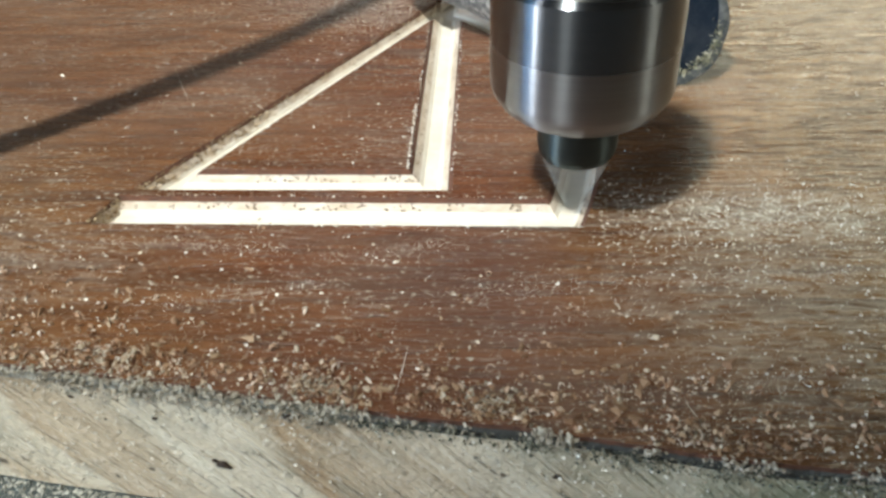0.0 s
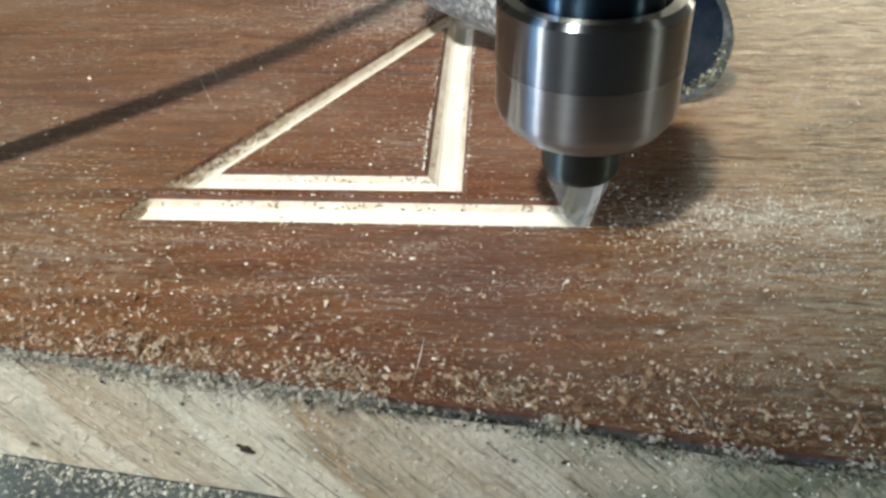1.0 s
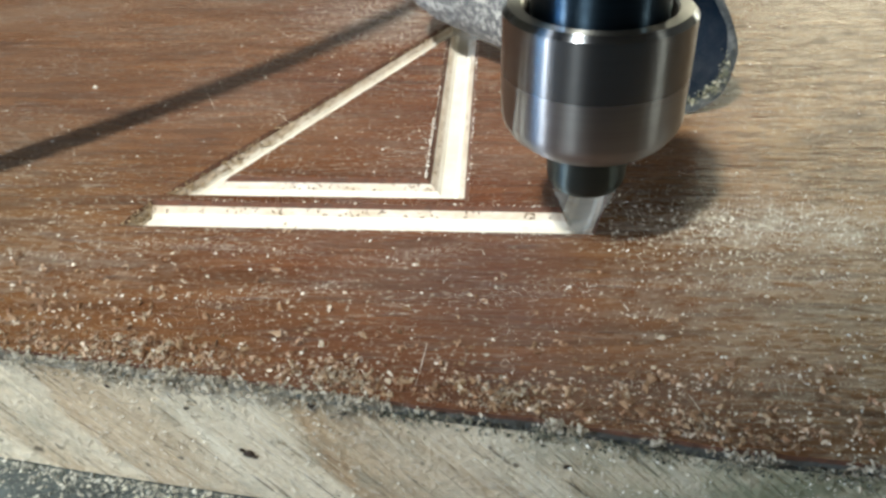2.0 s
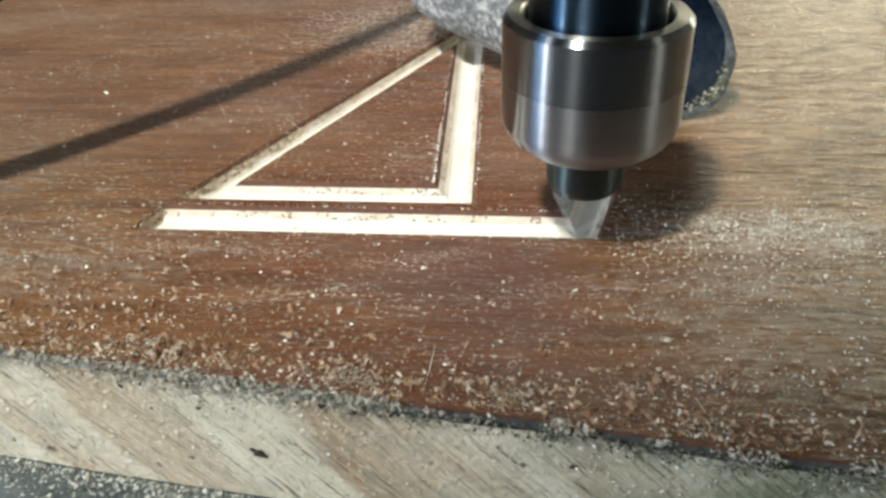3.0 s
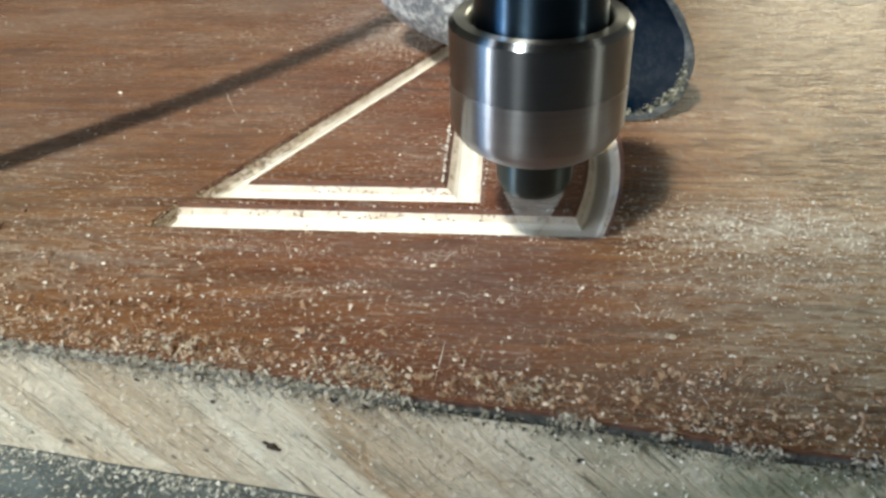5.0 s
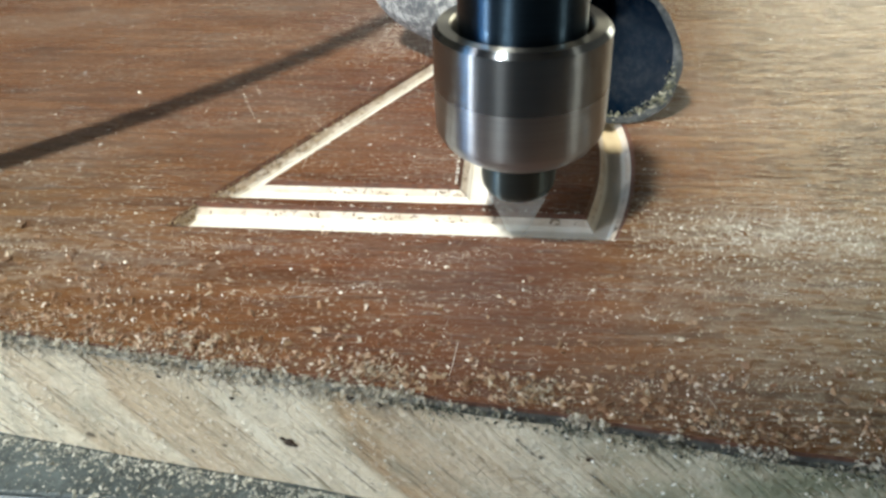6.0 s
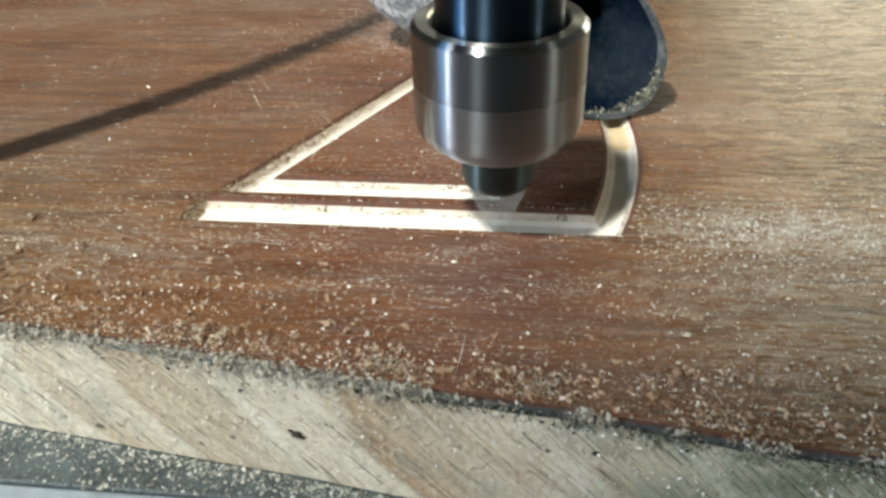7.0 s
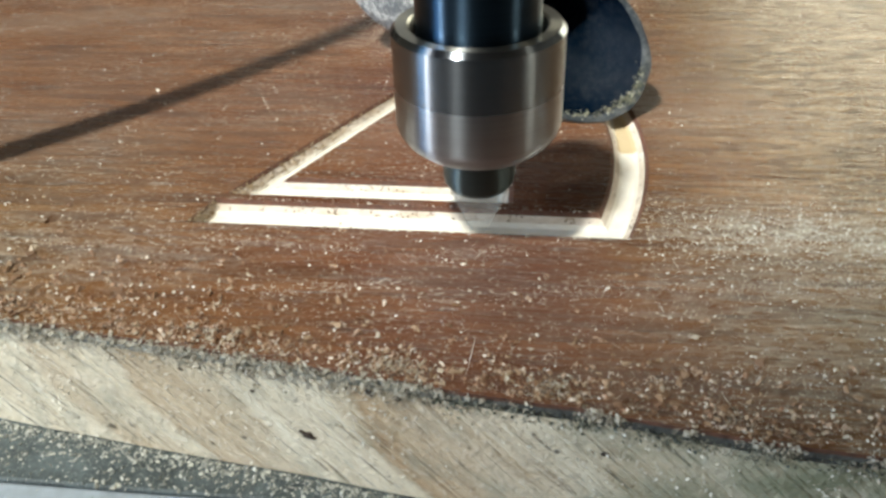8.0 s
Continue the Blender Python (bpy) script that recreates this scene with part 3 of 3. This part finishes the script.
def spindle_cable():
    """The cable beside the head, whose shadow crosses the board; places relative to the cutter's axis."""
    ob = tagged(empty("spindle_cable"), "thin black cable hanging beside the spindle", "cable")
    run = to_sun / to_sun.z
    pts = []
    for i in range(27):
        k = i / 24
        s = Vector((-98.3 + 80 * k - 32 * (k - 0.53) ** 2, -15 + 97 * k, 0)) * MM
        h = (15 + 10 * k + 35 * k * k) * MM
        pts.append(s + run * h)
    part("cable", tube(pts, 0.0029), CABLE, ob)
    return ob


HEAD = [spindle(), dust_hose()]
LEAD = spindle_cable()
AXIS = [
    (0.0, 11.5, 96.1), (0.5, 11.1, 94.5), (1.0, 10.55, 92.9), (1.5, 10.5, 92.5), (2.2, 11.0, 92.2), (2.8, 10.75, 92.5), (3.0, 10.1, 92.5),
    (3.5, 8.45, 92.5), (4.0, 6.72, 92.5), (4.5, 5.03, 92.5), (5.25, 2.5, 92.5), (6.0, 0.0, 92.5), (6.5, -1.7, 92.5), (7.0, -3.42, 92.5),
    (7.5, -5.12, 92.5), (8.0, -6.8, 92.5),
]
# the cable is dragged along a little less than the head
TRAIL = [(0.0, 9.8), (1.5, 9.5), (2.8, 9.6), (3.5, 7.9), (4.5, 5.1), (6.0, 0.7), (6.5, -0.8), (7.0, -2.2), (8.0, -5.1)]


# ---- chips, flour and dust ----
def scatter(name, label, count, where, size, mat, seed, base=0.0, length=(0.7, 1.5)):
    """Many small crooked chips in one mesh; where(rng) gives x, y in mm or None."""
    rng = random.Random(seed)
    verts, faces = [], []
    done = 0
    while done < count:
        p = where(rng)
        if p is None:
            continue
        x, y = p[0], p[1]
        z = p[2] if len(p) > 2 else base
        s = size(rng) * MM
        m = Matrix.LocRotScale((x * MM, y * MM, z * MM + s * 0.28), Euler((rng.uniform(-0.5, 0.5), rng.uniform(-0.5, 0.5), rng.uniform(0, 6.3))),
                               (s * rng.uniform(*length), s * rng.uniform(0.45, 1.1), s * rng.uniform(0.25, 0.8)))
        k = len(verts)
        for q in ((-.5, -.4, -.4), (.5, -.5, -.3), (.4, .5, -.4), (-.4, .4, -.3), (-.3, -.3, .5), (.4, -.2, .3), (.2, .4, .5)):
            verts.append(m @ Vector([c + rng.uniform(-0.28, 0.28) for c in q]))
        faces += [(k + a, k + b, k + c) for a, b, c in ((0, 1, 5), (0, 5, 4), (1, 2, 6), (1, 6, 5), (2, 3, 6), (3, 0, 4), (3, 4, 6), (4, 5, 6), (0, 2, 1), (0, 3, 2))]
        done += 1
    me = bpy.data.meshes.new(name)
    me.from_pydata(verts, [], faces)
    me.materials.append(mat)
    return tagged(new(name, me), label, "sawdust", kind="stuff")


def in_groove(x, y):
    """Whether a place lies over the carved lines."""
    if 89.4 < y < 95.8 and -45.5 < x < 12.5 - (y - 89.5) * 0.7:
        return True
    if y >= 95.8 and y < 165:
        if -42.5 + (y - 97) * 0.515 < x < -2.5 and not (y > 102.2 and -34.5 + (y - 101.7) * 0.51 < x < -8.9):
            return True
    c, r = ((-58.76, 75.0), (-43.76, 60.0))[y > 114]
    d = math.hypot(x - c, y - 114)
    return x > -8 and r - 5.6 < d < r + 0.3


def dust_everywhere(rng):
    x, y = rng.uniform(-120, 75), 57 + 120 * rng.random() ** 1.7
    d = y - front_y(x)
    if d < 0.2 or in_groove(x, y):
        return None
    keep = 0.25 + 0.9 * math.exp(-d / 9.0) + 0.35 * (noise.noise((x * 0.06, y * 0.2, 3)) > 0.1) + (0.5 if x > 14 and 75 < y < 98 else 0) + (0.45 if x < -22 and y < 95 else 0)
    return (x, y) if rng.random() < keep * 0.6 else None


def near_edge(rng):
    x = rng.uniform(-70, 40)
    d = rng.expovariate(1 / (3.6 if x > -20 else 6.0)) + 0.1
    clump = 0.35 + 1.3 * max(0, noise.noise((x * 0.14, d * 0.1, 9.0)) + 0.1) + (0.5 if x < -25 else 0)
    return (x, front_y(x) + d) if d < 26 and rng.random() < clump else None


def flour_patch(rng):
    x, y = rng.gauss(33, 9), rng.gauss(92, 3.2)
    if rng.random() < 0.5:
        x, y = rng.uniform(14, 60), rng.uniform(62, 100)
    return None if in_groove(x, y) or y < front_y(x) + 0.5 or x < 13 else (x, y)


def smears(rng):
    """Faint drawn-out lines of flour across the board."""
    x0, y0, x1, y1, w = rng.choices(((-31, 75.5, -14, 79.5, 0.7), (-4, 77.5, 16, 80.5, 1.0), (-16, 82.5, -3, 86.5, 0.8), (4, 72.5, 18, 76, 1.1),
                                     (-42, 86, -20, 85, 0.5), (-75, 84.5, -48, 83, 0.5), (10, 64.5, 30, 67, 0.9), (20, 80, 40, 82, 1.0)), (17, 22, 13, 6, 22, 27, 20, 20))[0]
    k = rng.random()
    return (x0 + (x1 - x0) * k + rng.gauss(0, w * 2), y0 + (y1 - y0) * k + rng.gauss(0, w))


def piles(rng):
    """Heaps of chips and fuzz close to the front edge."""
    x0, d0, sx, sd = rng.choice(((-13.5, 1.6, 1.7, 0.8), (-13.0, 1.2, 2.6, 0.6), (2.0, 2.0, 2.2, 1.0), (19.0, 1.5, 2.0, 0.8), (2.5, 1.4, 1.5, 0.7), (-33, 1.5, 3.5, 1.0), (-52, 1.2, 8.0, 0.9)))
    x, d = rng.gauss(x0, sx), abs(rng.gauss(d0, sd))
    return (x, front_y(x) + d, max(0.0, rng.gauss(0.35, 0.3)) if abs(x - x0) < sx else 0.0)


FLAKES = [(-8.0, 82.8, 1.1), (-15.0, 77.6, 0.8), (35.8, 83.0, 1.1), (1.0, 70.8, 0.8), (29.0, 78.6, 0.8), (-46.5, 76.0, 0.9), (-66.0, 130.0, 1.3), (30.5, 66.4, 0.9), (13.5, 68.0, 0.8), (-52.0, 77.5, 1.0)]
CLUMPS = random.Random(21)
CLUMPS = [(CLUMPS.uniform(-62, 36), CLUMPS.expovariate(1 / 4.5) + 0.4, CLUMPS.uniform(0.2, 0.6)) for _ in range(85)]


def clumps(rng):
    """Small crumbly heaps where chips and fuzz have stuck together."""
    x0, d0, r = rng.choice(CLUMPS)
    a, q = rng.uniform(0, 6.3), abs(rng.gauss(0, r))
    x = x0 + q * 1.5 * math.cos(a)
    return (x, front_y(x) + max(0.1, d0 + q * math.sin(a)), max(0.0, r * 1.1 - q) * rng.random())


def peak_bank(rng):
    """Flour blown against the peak of the carving."""
    x, y = rng.gauss(-22, 8), rng.gauss(163, 9)
    return None if in_groove(x, y) else (x, y)


def beside_cuts(rng):
    """Torn fibres along the rims of the carving."""
    x0, y0, x1, y1 = rng.choice(((-8.6, 101.9, -9.4, 150), (-8.6, 101.9, -9.1, 120), (-2.8, 97, -3.8, 150), (-34.6, 101.8, -11, 149), (-44, 95.8, 8, 95.4), (-42, 89.6, 12, 89.4)))
    k = rng.random()
    return (x0 + (x1 - x0) * k + rng.gauss(0, 0.1), y0 + (y1 - y0) * k + rng.gauss(0, 0.1), 0.0) if rng.random() < 0.5 + noise.noise((k * 30, x0, 2)) else None


def scratches():
    """Fine pale scratches in the varnish, as slivers a hair above it."""
    bm = bmesh.new()
    for x0, y0, x1, y1 in ((-49.5, 134, -42.5, 120.5), (-47.0, 135, -44, 129), (-33, 113, -32.6, 106), (-31.2, 112, -31, 105.5), (-33.2, 121, -30, 117), (18.5, 64.5, 20.0, 60.6), (-6, 64, -5.5, 70)):
        a, b = Vector((x0, y0, 0.02)) * MM, Vector((x1, y1, 0.02)) * MM
        s = (b - a).cross(Vector((0, 0, 1))).normalized() * 0.00004
        bm.faces.new([bm.verts.new(p) for p in (a - s * 0.4, b - s * 0.4, b + s * 0.4, (a + b) / 2 + s * 1.6)])
    tagged(part("scratches", bm, FLOUR), "fine pale scratches in the mahogany varnish", "scratches", kind="stuff")


def on_lip(rng):
    x = rng.uniform(-70, 40)
    keep = (0.95 if x < -8 else 0.2) + noise.noise((x * 0.2, 0, 4))
    return (x, front_y(x) + rng.gauss(-0.25, 0.3), -abs(rng.gauss(0, 1.25 if x < -12 else 0.7))) if rng.random() < keep else None


def on_face(rng):
    """Fuzz and crumbs that cling to the sawn face."""
    x = rng.uniform(-75, 40)
    return (x, front_y(x) + 0.02 - 0.2 * rng.random(), -2.6 - 15.5 * rng.random() ** 1.5) if rng.random() < 0.45 + noise.noise((x * 0.15, 2, 6)) else None


def on_joint(rng):
    """Mossy dirt along the joint under the veneer."""
    x = rng.uniform(-12, 45)
    return (x, front_y(x) + rng.gauss(0.0, 0.12), -1.3 - abs(rng.gauss(0.9, 0.6))) if rng.random() < 0.55 + noise.noise((x * 0.25, 3, 8)) else None


def on_bed(rng):
    x = rng.uniform(-90, -5)
    y = rng.uniform(57, 76) if rng.random() < 0.55 else front_y(x) - 0.1 - rng.expovariate(1 / 1.6)
    return (x, y, -18.7 if y > 61.4 else -19.2) if y < front_y(x) - 0.1 and (y > 61.4 or rng.random() < 0.15) else None


def on_slope(rng):
    """Crumbs caught on the rough slope of the slanting cut."""
    if rng.random() < 0.22:
        k, d = rng.random(), rng.uniform(0.02, 0.6)
        return (-45.1 + 2.0 * k + 0.947 * d, 89.9 + 5.6 * k - 0.321 * d, -2.5 * d)
    k = rng.random() ** 1.7
    x, y = -42.0 + (-3.9 + 42.0) * k, 97.2 + (171.0 - 97.2) * k
    d = rng.uniform(0.1, 1.3)
    if 0.3 < k < 0.7 and rng.random() < 0.4 or k > 0.85:
        return None
    return (x + 0.888 * d, y - 0.459 * d, -d * 1.0)


def shavings():
    """Thin curled shavings among the chips at the front edge."""
    rng = random.Random(31)
    verts, faces = [], []
    for n in range(230):
        if n % 3:
            x0, d0, sx, sd = rng.choice(((-13.5, 1.8, 1.6, 0.9), (2.2, 1.7, 1.9, 0.8), (19.0, 1.6, 1.8, 0.8), (-43, 7.0, 7.0, 3.5), (-33, 2.0, 4.0, 1.2)))
            x, d = rng.gauss(x0, sx), 0.3 + abs(rng.gauss(d0, sd))
        else:
            x, d = rng.uniform(-66, 34), 0.4 + rng.expovariate(1 / 5.0)
        r, w, turn = rng.uniform(0.14, 0.42), rng.uniform(0.09, 0.22), rng.uniform(2.0, 5.2)
        m = Matrix.LocRotScale((x, front_y(x) + d, r * 0.55), Euler((rng.uniform(-0.9, 0.9), rng.uniform(-0.6, 0.6), rng.uniform(0, 6.3))), None)
        k, steps = len(verts), 7
        for i in range(steps + 1):
            a, grow = turn * i / steps, 1 + 0.25 * i / steps
            for rr, z in ((r * grow, -w), (r * grow, w), (r * grow - 0.05, w), (r * grow - 0.05, -w)):
                p = m @ Vector((rr * math.cos(a), z * (0.6 + 0.4 * math.sin(a + n)), rr * math.sin(a)))
                verts.append(Vector((p.x, p.y, max(p.z, 0.02))) * MM)
        for i in range(steps):
            for c in range(4):
                q = k + 4 * i
                faces.append((q + c, q + (c + 1) % 4, q + 4 + (c + 1) % 4, q + 4 + c))
        faces += [(k, k + 3, k + 2, k + 1), tuple(k + 4 * steps + c for c in range(4))]
    me = bpy.data.meshes.new("shavings")
    me.from_pydata(verts, [], faces)
    me.materials.append(TAN)
    tagged(new("shavings", me), "thin curled tan shavings on the mahogany near the edge", "shavings", kind="stuff")


def flakes():
    """Single pale flakes that lie apart on the varnish."""
    bm = bmesh.new()
    bmesh.ops.create_icosphere(bm, subdivisions=1, radius=1.0)
    for v in bm.verts:
        v.co = Vector((v.co.x * 0.55, v.co.y * 0.34, v.co.z * 0.26)) * (1 + 0.6 * noise.noise(v.co * 1.9 + Vector((3, 1, 7)))) * 0.7 * MM
    first = tagged(part("wood_flake", bm, FLAKE), "pale torn wood flake lying on the mahogany", "wood flake", "loose flakes on the board")
    spots = FLAKES
    first.matrix_basis = pose(spots[0][0] * MM, spots[0][1] * MM, 0.13 * MM, 0, 0, 20)
    for n, (x, y, size) in enumerate(spots[1:]):
        copy = copy_thing(first, pose(x * MM, y * MM, 0.13 * size * MM, 0, 0, 67 * n))
        copy.scale = (size, size * (0.8 + 0.1 * (n % 4)), size)


def sawdust():
    shavings()
    flakes()
    scatter("fine_dust", "fine pale sawdust strewn over the mahogany board", 15000, dust_everywhere, lambda r: 0.05 + 0.26 * r.random() ** 7, FLOUR, 1)
    scatter("wood_chips", "brown and pale wood chips gathered along the board's front edge", 1500, near_edge, lambda r: 0.08 + 0.6 * r.random() ** 6, CHIPS, 2, length=(0.7, 2.0))
    scatter("brown_chips", "small brown mahogany chips along the board's front edge", 1000, near_edge, lambda r: 0.14 + 0.7 * r.random() ** 6, BROWN, 3, length=(0.7, 2.2))
    scatter("wood_flour", "white wood flour on the board beside the carving", 8500, flour_patch, lambda r: 0.045 + 0.2 * r.random() ** 6, FLOUR, 4)
    scatter("flour_smears", "faint smears of pale wood flour on the mahogany", 4200, smears, lambda r: 0.04 + 0.10 * r.random() ** 3, FLOUR, 7)
    scatter("chip_piles", "small heaps of pale and brown chips by the front edge", 900, piles, lambda r: 0.08 + 0.5 * r.random() ** 5, CHIPS, 8)
    scatter("fuzz_piles", "whitish fuzz heaped by the board's front edge", 900, piles, lambda r: 0.06 + 0.28 * r.random() ** 4, LIP, 9)
    scatter("torn_fibres", "pale torn fibres along the rims of the carving", 700, beside_cuts, lambda r: 0.06 + 0.22 * r.random() ** 4, FLOUR, 10, length=(0.7, 2.4))
    scatter("blown_flour", "pale wood flour blown thinly round the carving's peak", 5200, peak_bank, lambda r: 0.06 + 0.14 * r.random() ** 3, FLOUR, 11)
    scatter("slope_crumbs", "tan crumbs caught on the slope of the slanting cut", 1100, on_slope, lambda r: 0.10 + 0.28 * r.random() ** 3, SLOPE, 12)
    scatter("face_fuzz", "pale fuzz clinging to the board's sawn front face", 3600, on_face, lambda r: 0.05 + 0.3 * r.random() ** 6, CRUMB, 13)
    scatter("chip_clumps", "crumbly clumps of tan chips on the mahogany near the edge", 2300, clumps, lambda r: 0.08 + 0.36 * r.random() ** 3, TAN, 22)
    scratches()
    scatter("edge_crumbs", "grey crumbs and fuzz on the board's worn front edge", 9000, on_lip, lambda r: 0.05 + 0.46 * r.random() ** 5, LIP, 5)
    scatter("joint_dirt", "dark olive dirt caked in the joint under the veneer", 2600, on_joint, lambda r: 0.07 + 0.34 * r.random() ** 4, MOSS, 14)
    scatter("bed_dust", "grey sawdust lying on the machine bed", 11000, on_bed, lambda r: 0.04 + 0.5 * r.random() ** 8, GREY_DUST, 6)


sawdust()


def motions():
    """The head travels down the curve into the corner, then back along the bar."""
    for thing in HEAD:
        walk(thing, [(t, pose(x * MM, y * MM, 0)) for t, x, y in AXIS])
    walk(LEAD, [(t, pose(x * MM, 92.5 * MM, 0)) for t, x in TRAIL])


motions()
